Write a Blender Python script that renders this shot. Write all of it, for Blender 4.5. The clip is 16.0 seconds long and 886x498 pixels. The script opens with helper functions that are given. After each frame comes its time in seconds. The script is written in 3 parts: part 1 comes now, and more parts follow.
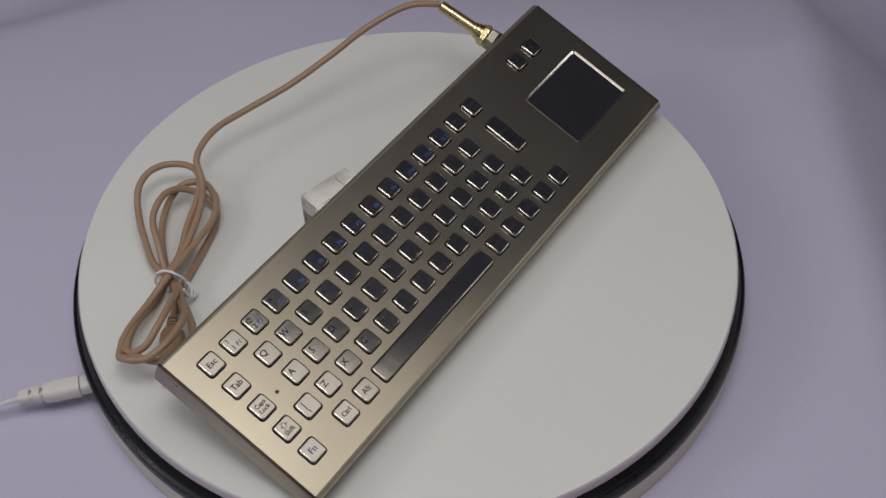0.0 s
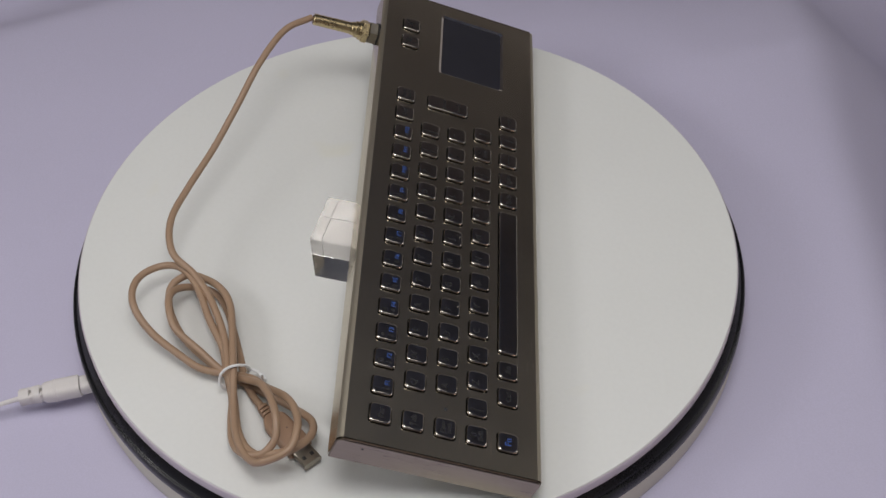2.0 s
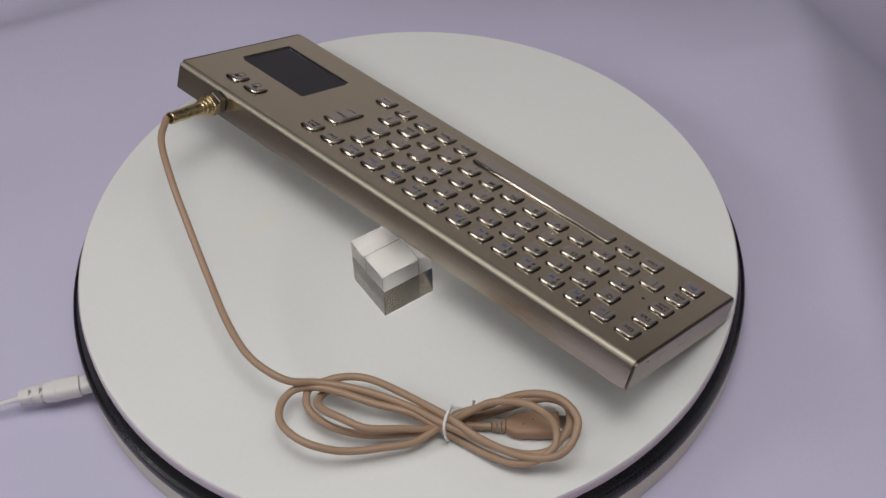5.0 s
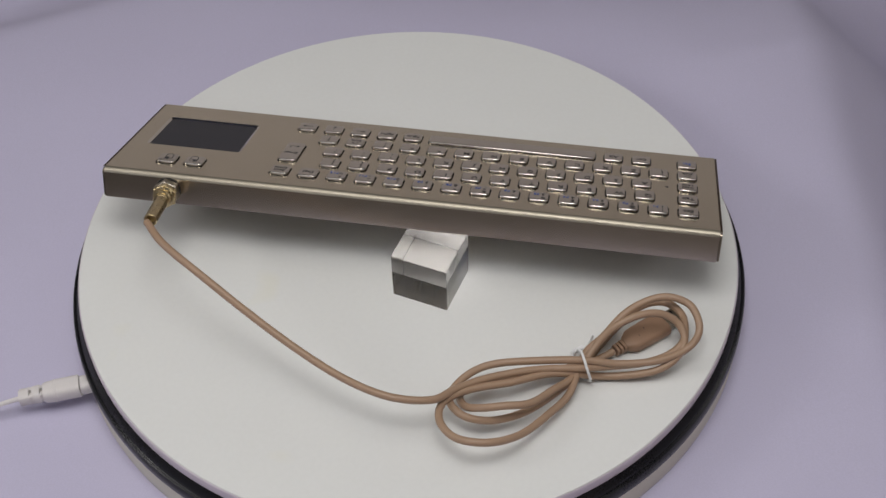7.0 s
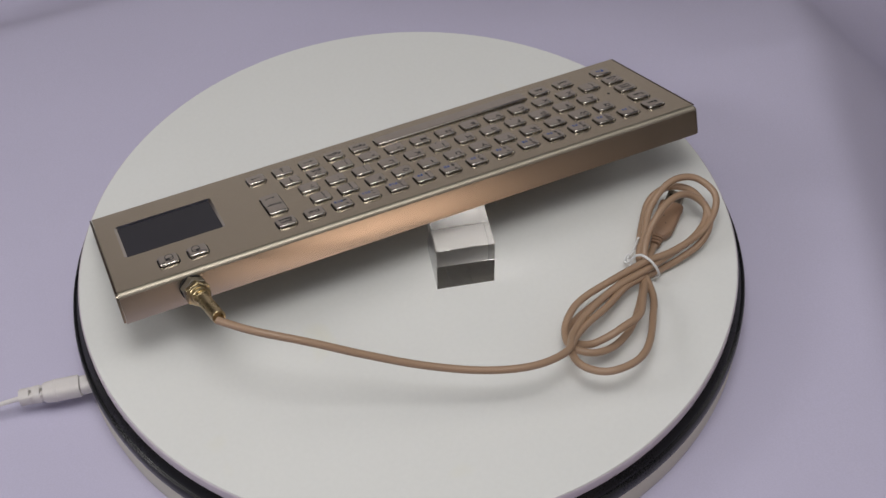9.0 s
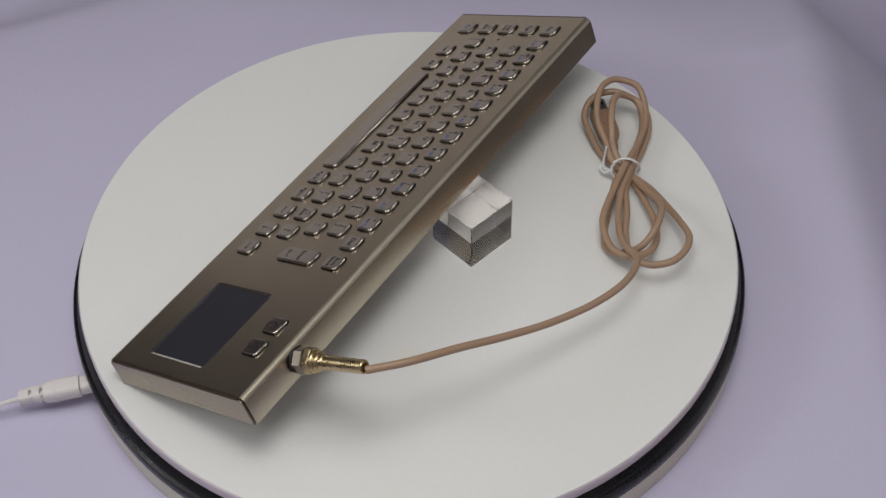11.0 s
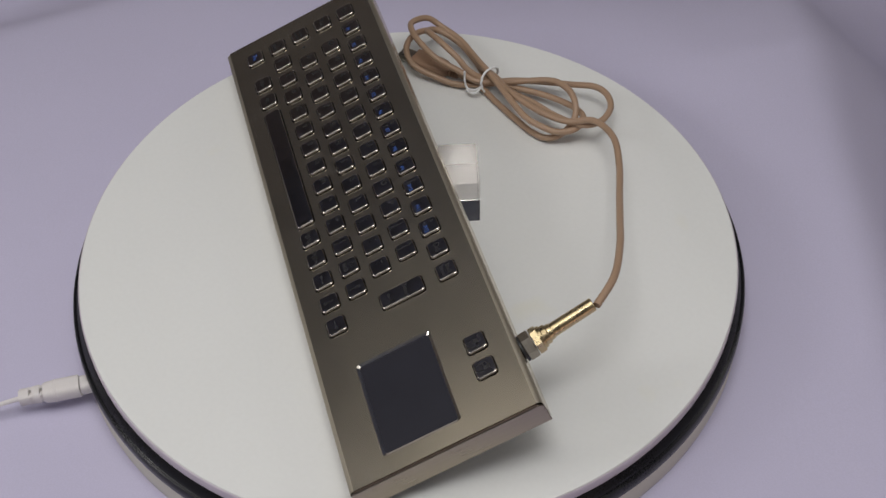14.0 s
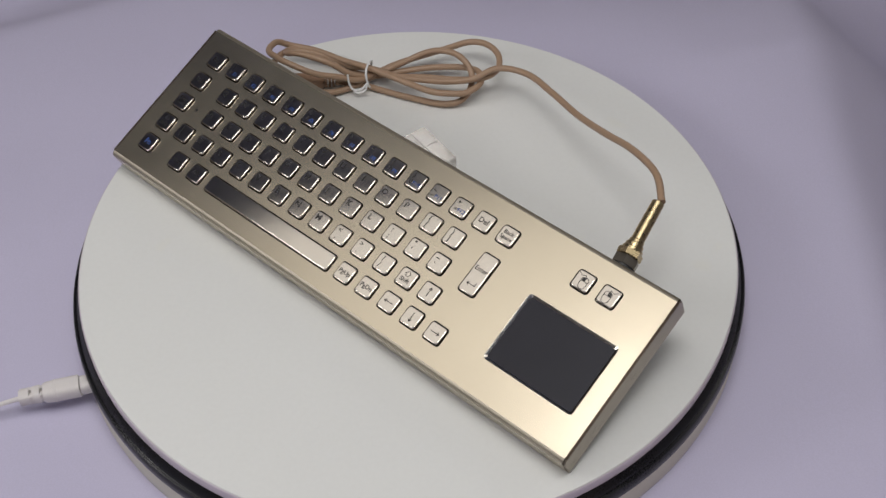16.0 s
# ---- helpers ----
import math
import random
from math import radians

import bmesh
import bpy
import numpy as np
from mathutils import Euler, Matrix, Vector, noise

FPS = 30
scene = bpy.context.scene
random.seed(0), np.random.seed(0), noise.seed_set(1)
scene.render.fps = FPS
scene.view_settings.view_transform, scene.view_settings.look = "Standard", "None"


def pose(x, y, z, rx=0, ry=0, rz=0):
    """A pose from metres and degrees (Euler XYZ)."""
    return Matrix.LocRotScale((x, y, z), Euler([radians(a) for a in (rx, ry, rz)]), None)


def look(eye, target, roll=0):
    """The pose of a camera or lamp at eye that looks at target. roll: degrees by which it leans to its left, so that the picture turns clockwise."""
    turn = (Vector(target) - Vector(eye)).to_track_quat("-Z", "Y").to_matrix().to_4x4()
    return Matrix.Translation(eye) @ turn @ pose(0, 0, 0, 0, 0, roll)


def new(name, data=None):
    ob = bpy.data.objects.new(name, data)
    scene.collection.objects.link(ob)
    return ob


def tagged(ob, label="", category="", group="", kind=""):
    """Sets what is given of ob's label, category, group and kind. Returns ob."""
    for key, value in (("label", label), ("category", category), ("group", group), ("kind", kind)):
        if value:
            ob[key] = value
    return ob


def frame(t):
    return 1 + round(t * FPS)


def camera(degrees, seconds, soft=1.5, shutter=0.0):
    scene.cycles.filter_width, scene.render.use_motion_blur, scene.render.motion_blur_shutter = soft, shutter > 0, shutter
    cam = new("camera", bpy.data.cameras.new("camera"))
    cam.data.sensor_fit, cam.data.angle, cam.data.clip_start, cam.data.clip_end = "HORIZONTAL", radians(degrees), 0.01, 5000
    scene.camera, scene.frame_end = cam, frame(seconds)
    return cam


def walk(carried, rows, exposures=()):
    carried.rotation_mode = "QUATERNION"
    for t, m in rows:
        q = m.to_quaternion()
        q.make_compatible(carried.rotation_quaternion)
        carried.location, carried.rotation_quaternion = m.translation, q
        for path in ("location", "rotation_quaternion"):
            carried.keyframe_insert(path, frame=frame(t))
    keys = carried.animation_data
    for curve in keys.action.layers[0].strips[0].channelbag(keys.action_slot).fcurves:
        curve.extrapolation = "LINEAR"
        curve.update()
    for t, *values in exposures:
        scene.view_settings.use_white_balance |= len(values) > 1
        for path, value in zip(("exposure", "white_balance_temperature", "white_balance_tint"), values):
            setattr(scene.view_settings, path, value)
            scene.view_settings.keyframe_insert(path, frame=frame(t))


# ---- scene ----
cam = camera(39.18, 16.0, soft=1.5)
MM = 0.001
TOP = 0.045                       # height of the turntable's top above the table sheet
EYE = pose(0.0, -0.58001, 0.63881 + TOP, 41.60, 0.9746, -3.4616)
walk(cam, [(0.0, EYE), (16.0, EYE)], exposures=[(0.0, -0.44), (0.3, -0.10), (16.0, -0.10)])

# ---------------------------------------------------------------- light
SPIN, START = 16.538, -263.78     # turntable: degrees a second, angle at the start

world = bpy.data.worlds.new("world")
scene.world = world
world.use_nodes = True
world.node_tree.nodes["Background"].inputs["Color"].default_value = (0.55, 0.52, 0.60, 1)
world.node_tree.nodes["Background"].inputs["Strength"].default_value = 0.03


def softbox(name, m, sx, sy, watts, colour):
    d = bpy.data.lights.new(name, "AREA")
    d.shape, d.size, d.size_y, d.energy, d.color = "RECTANGLE", sx, sy, watts, colour
    ob = new(name, d)
    ob.matrix_world = m
    return ob


softbox("overhead_softbox", pose(-0.08, -0.095, 1.15, 0, 0, -9.5), 1.60, 0.60, 3.65, (1.0, 0.945, 0.86))
softbox("overhead_lamp", pose(0.0, -0.37, 1.18), 0.46, 0.40, 4.9, (1.0, 0.98, 0.97))
# Weak fill added from beside the camera; no known source stands there.
softbox("front_fill", look((-0.55, -0.93, 0.76), (0.0, 0.0, 0.05)), 0.78, 0.65, 0.8, (0.98, 0.97, 1.0))
softbox("side_softbox", look((1.40, 0.10, 0.88), (0.0, 0.0, 0.05)), 0.50, 0.45, 2.0, (1.0, 0.97, 0.95))
softbox("side_softbox", look((-1.22, -0.22, 0.98), (0.0, 0.0, 0.05)), 0.46, 0.42, 4.6, (1.0, 0.97, 0.97))
softbox("warm_lamp", look((0.66, -1.14, 0.06), (0.0, 0.0, 0.06)), 0.30, 0.24, 0.52, (1.0, 0.68, 0.53))


# ---------------------------------------------------------------- materials
def nodes_of(name):
    m = bpy.data.materials.new(name)
    m.use_nodes = True
    return m, m.node_tree.nodes, m.node_tree.links, m.node_tree.nodes["Principled BSDF"]


def surface(name, colour, rough, metal=0.0, grain=400.0, stretch=(1, 1, 1), vary=0.12, bump=0.05, blotch=12.0,
            rough_vary=0.08, aniso=0.0, spec=0.5, coat=0.0):
    """A surface with fine grain and broad blotches in colour and gloss, in metres of the thing's own space."""
    m, n, l, p = nodes_of(name)
    co = n.new("ShaderNodeTexCoord")
    mp = n.new("ShaderNodeMapping")
    mp.inputs["Scale"].default_value = stretch
    l.new(co.outputs["Object"], mp.inputs["Vector"])
    fine = n.new("ShaderNodeTexNoise")
    fine.inputs["Scale"].default_value, fine.inputs["Detail"].default_value = grain, 3
    l.new(mp.outputs["Vector"], fine.inputs["Vector"])
    broad = n.new("ShaderNodeTexNoise")
    broad.inputs["Scale"].default_value, broad.inputs["Detail"].default_value = blotch, 4
    l.new(co.outputs["Object"], broad.inputs["Vector"])
    both = n.new("ShaderNodeMath")
    both.operation = "ADD"
    l.new(fine.outputs["Fac"], both.inputs[0])
    l.new(broad.outputs["Fac"], both.inputs[1])
    tone = n.new("ShaderNodeMapRange")
    tone.inputs["From Min"].default_value, tone.inputs["From Max"].default_value = 0.6, 1.4
    tone.inputs["To Min"].default_value, tone.inputs["To Max"].default_value = 1 - vary, 1 + vary
    l.new(both.outputs[0], tone.inputs["Value"])
    mul = n.new("ShaderNodeVectorMath")
    mul.operation = "SCALE"
    mul.inputs[0].default_value = colour
    l.new(tone.outputs[0], mul.inputs["Scale"])
    l.new(mul.outputs[0], p.inputs["Base Color"])
    ro = n.new("ShaderNodeMapRange")
    ro.inputs["From Min"].default_value, ro.inputs["From Max"].default_value = 0.6, 1.4
    ro.inputs["To Min"].default_value, ro.inputs["To Max"].default_value = max(0.02, rough - rough_vary), rough + rough_vary
    l.new(both.outputs[0], ro.inputs["Value"])
    l.new(ro.outputs[0], p.inputs["Roughness"])
    p.inputs["Metallic"].default_value = metal
    p.inputs["Specular IOR Level"].default_value = spec
    p.inputs["Coat Weight"].default_value = coat
    if aniso:
        p.inputs["Anisotropic"].default_value = aniso
        tg = n.new("ShaderNodeTangent")
        tg.direction_type, tg.uv_map = "UV_MAP", "brush"
        l.new(tg.outputs["Tangent"], p.inputs["Tangent"])
    if bump:
        b = n.new("ShaderNodeBump")
        b.inputs["Strength"].default_value, b.inputs["Distance"].default_value = bump, 0.0005
        l.new(fine.outputs["Fac"], b.inputs["Height"])
        l.new(b.outputs["Normal"], p.inputs["Normal"])
    return m


STEEL = surface("brushed_steel", (0.582, 0.522, 0.415), 0.25, 1.0, 1900, (0.015, 1.6, 1.6), 0.045, 0.0, 22, 0.025, aniso=0.4)
# Worn folds: rougher, and darker than STEEL to subdue their highlight by colour.
STEEL_FOLD = surface("worn_dimmed_fold_steel", (0.46, 0.42, 0.34), 0.50, 1.0, 1900, (0.03, 1.6, 1.6), 0.06, 0.0, 30, 0.04)
# Ends and underside: base colour lowered to hold down what they mirror.
STEEL_END = surface("shaded_ground_steel", (0.34, 0.295, 0.232), 0.30, 1.0, 700, (1, 0.06, 1.4), 0.08, 0.02, 40, 0.05)
KEY_STEEL = surface("polished_steel", (0.55, 0.515, 0.47), 0.115, 1.0, 600, (1, 1, 1), 0.06, 0.03, 160, 0.04)
CHAMFER = surface("bare_cut_steel", (0.66, 0.63, 0.58), 0.13, 1.0, 500, (1, 1, 1), 0.1, 0.02, 60, 0.04)
NICKEL = surface("worn_nickel", (0.33, 0.30, 0.25), 0.38, 1.0, 500, (1, 1, 1), 0.12, 0.03, 120, 0.07)
BRASS = surface("nickelled_brass", (0.54, 0.44, 0.26), 0.30, 1.0, 500, (1, 1, 1), 0.12, 0.03, 120, 0.07)
INK = surface("black_ink", (0.02, 0.02, 0.022), 0.6)
BLUE_INK = surface("blue_ink", (0.03, 0.085, 0.32), 0.6)
GAP = surface("black_tray_and_gap_shade", (0.012, 0.012, 0.012), 0.6)
PAD = surface("matt_black_pad", (0.026, 0.026, 0.034), 0.36, 0, 2500, (1, 1, 1), 0.15, 0.03, 30, 0.04, spec=0.18)
RUBBER = surface("black_rubber", (0.015, 0.015, 0.016), 0.5)
PLATTER = surface("white_laminate", (0.752, 0.764, 0.75), 0.5, 0, 300, (1, 1, 1), 0.02, 0.02, 9, 0.06, spec=0.3)
# Platter edge: darker than PLATTER, lavender of the lens fringe painted in.
RIM = surface("white_edge_band_lens_tint", (0.62, 0.56, 0.62), 0.45, 0, 300, (1, 1, 1), 0.03, 0.02, 20)
BLACK = surface("satin_black_plastic", (0.009, 0.009, 0.011), 0.30, 0, 700, (1, 1, 1), 0.2, 0.008, 20, spec=0.3)
CREAM = surface("cream_plastic", (0.68, 0.66, 0.54), 0.5, 0, 500, (1, 1, 1), 0.04, 0.04, 20)
CABLE = surface("beige_pvc", (0.355, 0.238, 0.158), 0.42, 0, 1500, (1, 1, 1), 0.06, 0.04, 30)
PLUG_PVC = surface("beige_moulding", (0.32, 0.20, 0.13), 0.5, 0, 1500, (1, 1, 1), 0.08, 0.06, 60)
# Dark brown of the shade line drawn between top sheet and end plates.
SEAM_SHADE = surface("brown_seam_shade", (0.075, 0.052, 0.038), 0.5, 0.6, 900, (1, 1, 1), 0.25, 0.05, 90)
WHITE_TIE = surface("white_plastic_tie", (0.78, 0.79, 0.80), 0.35)
WHITE_PLUG = surface("white_plastic_plug", (0.72, 0.69, 0.68), 0.42, 0, 900, (1, 1, 1), 0.04, 0.04, 60)
CLOTH = surface("white_cloth", (0.555, 0.53, 0.69), 0.85, 0, 900, (1, 1, 1), 0.06, 0.08, 4, 0.05, spec=0.1)
SHEET = surface("unseen_reflector_sheet", (0.62, 0.58, 0.565), 0.8, 0, 700, (1, 1, 1), 0.04, 0.03, 5, 0.05, spec=0.1)
ROOM = surface("grey_room_paint", (0.50, 0.465, 0.45), 0.8, 0, 60, (1, 1, 1), 0.1, 0.05, 1)
CEILING = surface("pale_blue_ceiling_paint", (0.37, 0.43, 0.58), 0.8, 0, 60, (1, 1, 1), 0.1, 0.05, 1)


def add_stains(m, colour, scale, low, high):
    """Faint blots of another colour with soft edges over a surface's own colour."""
    n, l, p = m.node_tree.nodes, m.node_tree.links, m.node_tree.nodes["Principled BSDF"]
    source = p.inputs["Base Color"].links[0].from_socket
    co = n.new("ShaderNodeTexCoord")
    blot = n.new("ShaderNodeTexNoise")
    blot.inputs["Scale"].default_value, blot.inputs["Detail"].default_value = scale, 2
    l.new(co.outputs["Object"], blot.inputs["Vector"])
    fac = n.new("ShaderNodeMapRange")
    fac.inputs["From Min"].default_value, fac.inputs["From Max"].default_value = low, high
    l.new(blot.outputs["Fac"], fac.inputs["Value"])
    mix = n.new("ShaderNodeMix")
    mix.data_type = "RGBA"
    l.new(fac.outputs[0], mix.inputs["Factor"])
    l.new(source, mix.inputs[6])
    mix.inputs[7].default_value = (*colour, 1)
    l.new(mix.outputs[2], p.inputs["Base Color"])


add_stains(PLATTER, (0.76, 0.75, 0.63), 14.0, 0.68, 0.86)
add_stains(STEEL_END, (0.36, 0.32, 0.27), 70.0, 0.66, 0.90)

ACRYLIC, _n, _l, _p = nodes_of("clear_acrylic")
_p.inputs["Base Color"].default_value = (0.75, 0.725, 0.71, 1)
_p.inputs["Roughness"].default_value = 0.03
_p.inputs["IOR"].default_value = 1.49
_p.inputs["Transmission Weight"].default_value = 1.0


# ---------------------------------------------------------------- mesh helpers
def link_mesh(name, bm, material, smooth=True):
    bmesh.ops.recalc_face_normals(bm, faces=bm.faces)
    me = bpy.data.meshes.new(name)
    bm.to_mesh(me)
    bm.free()
    me.materials.append(material)
    if smooth:
        me.polygons.foreach_set("use_smooth", [True] * len(me.polygons))
        me.set_sharp_from_angle(angle=radians(32))
        for f in me.polygons:
            if len(f.vertices) > 4:
                f.use_smooth = False
    return me


def part(name, bm, material, parent, label="", smooth=True, at=None):
    ob = new(name, link_mesh(name, bm, material, smooth))
    ob.parent = parent
    if at is not None:
        ob.matrix_basis = at
    return tagged(ob, label)


def rounded(w, h, r, n=4):
    """Corner points of a rounded rectangle about the origin, counterclockwise."""
    pts = []
    for cx, cy, a0 in ((1, 1, 0), (-1, 1, 90), (-1, -1, 180), (1, -1, 270)):
        for i in range(n):
            a = radians(a0 + 90 * i / (n - 1))
            pts.append((cx * (w / 2 - r) + r * math.cos(a), cy * (h / 2 - r) + r * math.sin(a)))
    return pts


def stack(bm, loops, cap_low=True, cap_high=True):
    """Skins a list of closed loops of 3D points."""
    rows = [[bm.verts.new(p) for p in loop] for loop in loops]
    for a, b in zip(rows, rows[1:]):
        for i in range(len(a)):
            j = (i + 1) % len(a)
            bm.faces.new((a[i], a[j], b[j], b[i]))
    if cap_low:
        bm.faces.new(rows[0][::-1])
    if cap_high:
        bm.faces.new(rows[-1])
    return rows


def lathe(profile, n=48, closed=False):
    """A body of revolution about z from (radius, height) pairs."""
    bm = bmesh.new()
    loops = [[(r * math.cos(2 * math.pi * i / n), r * math.sin(2 * math.pi * i / n), z) for i in range(n)] for r, z in profile]
    rows = stack(bm, loops, not closed, not closed)
    if closed:
        for i in range(n):
            j = (i + 1) % n
            bm.faces.new((rows[-1][i], rows[-1][j], rows[0][j], rows[0][i]))
    return bm


def box(x0, x1, y0, y1, z0, z1, bevel=0.0):
    bm = bmesh.new()
    bmesh.ops.create_cube(bm, size=1.0, matrix=Matrix.Translation(((x0 + x1) / 2, (y0 + y1) / 2, (z0 + z1) / 2))
                          @ Matrix.Diagonal((x1 - x0, y1 - y0, z1 - z0, 1)))
    if bevel:
        bmesh.ops.bevel(bm, geom=bm.edges[:], offset=bevel, segments=2, affect="EDGES", profile=0.5)
    return bm


def aim(p, d):
    """A pose at p whose z axis runs along d."""
    return Matrix.Translation(p) @ Vector(d).to_track_quat("Z", "Y").to_matrix().to_4x4()


def smooth_line(points, steps=6):
    """Catmull-Rom through the points."""
    pts = [Vector(p) for p in points]
    pts = [2 * pts[0] - pts[1]] + pts + [2 * pts[-1] - pts[-2]]
    out = []
    for i in range(len(pts) - 3):
        a, b, c, d = pts[i:i + 4]
        for s in range(steps):
            u = s / steps
            out.append(0.5 * (2 * b + (c - a) * u + (2 * a - 5 * b + 4 * c - d) * u * u + (3 * b - 3 * c + d - a) * u ** 3))
    out.append(pts[-2])
    return out


def tube(points, radius, n=12, taper=None):
    """A round tube along points, with a frame carried along so that it does not twist."""
    bm = bmesh.new()
    loops, side = [], None
    for i, p in enumerate(points):
        t = (points[min(i + 1, len(points) - 1)] - points[max(i - 1, 0)]).normalized()
        if side is None:
            side = t.orthogonal().normalized()
        side = (side - t * side.dot(t)).normalized()
        up = t.cross(side)
        r = radius if taper is None else taper(i / (len(points) - 1))
        loops.append([p + r * (math.cos(2 * math.pi * k / n) * side + math.sin(2 * math.pi * k / n) * up) for k in range(n)])
    stack(bm, loops)
    return bm


# ---------------------------------------------------------------- room and cloth
def build_cloth():
    nx, ny = 170, 170
    def height(x, y):
        def ramp(d, soft, slope, most):
            return min(most, 0.0 if d <= 0 else (d * d / (2 * soft) if d < soft else d - soft / 2) * slope)
        fold = 1.0 - min(1.0, max(0.0, (y - 0.36) / 0.14))
        z = -ramp(x - (0.300 + 0.09 * (y + 0.16)), 0.04, 0.85, 0.20) * fold * fold * (3 - 2 * fold)
        z -= ramp(y - (0.285 - 0.23 * x), 0.10, 0.28, 0.030)
        z += ramp(y - 0.47, 0.15, 1.1, 0.50)
        z -= ramp(-0.42 - x, 0.10, 0.35, 0.15)
        z -= ramp((y - 0.300) * 0.942 - (x + 0.347) * 0.339, 0.03, 0.6, 0.05) * min(1.0, max(0.0, (-0.18 - x) / 0.10)) * fold
        far = min(1.0, max(0.0, (math.hypot(x, y) - 0.245) / 0.10))
        w = 0.007 * noise.noise((x * 3.1, y * 2.3, 1.7)) + 0.003 * noise.noise((x * 8 + y * 5, y * 6 - x * 3, 4.2))
        w += 0.004 * max(0.0, 1 - abs(noise.noise((x * 2.2 + 3, y * 4.1, 7.7))) * 9) ** 2
        return z + far * w
    def sheet(name, material, x0, x1, y0, y1, rows, label, category):
        bm = bmesh.new()
        vs = []
        for j in range(rows + 1):
            for i in range(nx + 1):
                x, y = x0 + (x1 - x0) * i / nx, y0 + (y1 - y0) * j / rows
                vs.append(bm.verts.new((x, y, height(x, y))))
        for j in range(rows):
            for i in range(nx):
                a = j * (nx + 1) + i
                bm.faces.new((vs[a], vs[a + 1], vs[a + nx + 2], vs[a + nx + 1]))
        ob = new(name, link_mesh(name, bm, material))
        mod = ob.modifiers.new("thickness", "SOLIDIFY")
        mod.thickness, mod.offset = 0.001, -1
        tagged(ob, label, category, kind="structure")
    sheet("ground", CLOTH, -0.9, 0.9, -1.3, 0.46, ny, "lavender-white backdrop cloth spread under the turntable, turned down at the sides", "backdrop cloth")
    # Out-of-view reflector, added to give the steel a neutral, brighter reflection.
    sheet("backdrop", SHEET, -0.62, 1.25, 0.4605, 1.45, 110, "added white sheet out of view behind the cloth, for the steel to mirror", "backdrop")


def build_room():
    for name, b in (("wall_north", (-2.1, 2.1, 2.0, 2.1, -0.8, 1.9)), ("wall_south", (-2.1, 2.1, -2.1, -2.0, -0.8, 1.9)),
                    ("wall_east", (2.0, 2.1, -2.0, 2.0, -0.8, 1.9)), ("wall_west", (-2.1, -2.0, -2.0, 2.0, -0.8, 1.9)),
                    ("ceiling", (-2.1, 2.1, -2.1, 2.1, 1.9, 2.0)), ("floor", (-2.1, 2.1, -2.1, 2.1, -0.9, -0.8))):
        ob = new(name, link_mesh(name, box(*b), CEILING if name == "ceiling" else ROOM, False))
        tagged(ob, "plain painted room surface round the set", name.split("_")[0], kind="structure")
    ob = new("table", link_mesh("table", box(-0.40, 0.27, -1.25, 0.19, -0.05, -0.012, 0.003), ROOM, False))
    tagged(ob, "plain dark table under the backdrop cloth", "table")


# ---------------------------------------------------------------- turntable
def build_turntable():
    tt = new("turntable")
    tagged(tt, "round motorised display turntable with white top and black rim", "turntable")
    part("base", lathe([(0.220, 0.0), (0.2318, 0.0006), (0.2324, 0.0020), (0.2318, 0.0196), (0.2310, 0.0204), (0.20, 0.0204)], 128), CREAM, tt, "cream plastic base drum")
    part("rim", lathe([(0.20, 0.0205), (0.2312, 0.0205), (0.2325, 0.0214), (0.2327, 0.0228), (0.2326, 0.0280), (0.2318, 0.0298), (0.2306, 0.0303), (0.2301, 0.0300),
                       (0.2297, 0.0302), (0.2295, 0.0312), (0.2288, 0.0324), (0.2262, 0.0356), (0.20, 0.0356)], 160), BLACK, tt, "satin black plastic rim with a groove")
    platter = part("platter", lathe([(0.20, -0.0060), (0.2244, -0.0060), (0.2249, -0.0055), (0.2249, -0.0006), (0.2246, 0.0)], 160), PLATTER, tt,
                   "white laminate platter, slightly yellowed in spots")
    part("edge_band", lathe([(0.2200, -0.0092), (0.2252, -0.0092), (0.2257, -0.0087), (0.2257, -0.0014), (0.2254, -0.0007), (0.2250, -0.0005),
                             (0.2250, -0.0062), (0.2200, -0.0062)], 160, True), RIM, platter, "white edge band with a lavender lens fringe painted into its colour")
    platter.matrix_basis = pose(0, 0, TOP, 0, 0, START)
    return platter


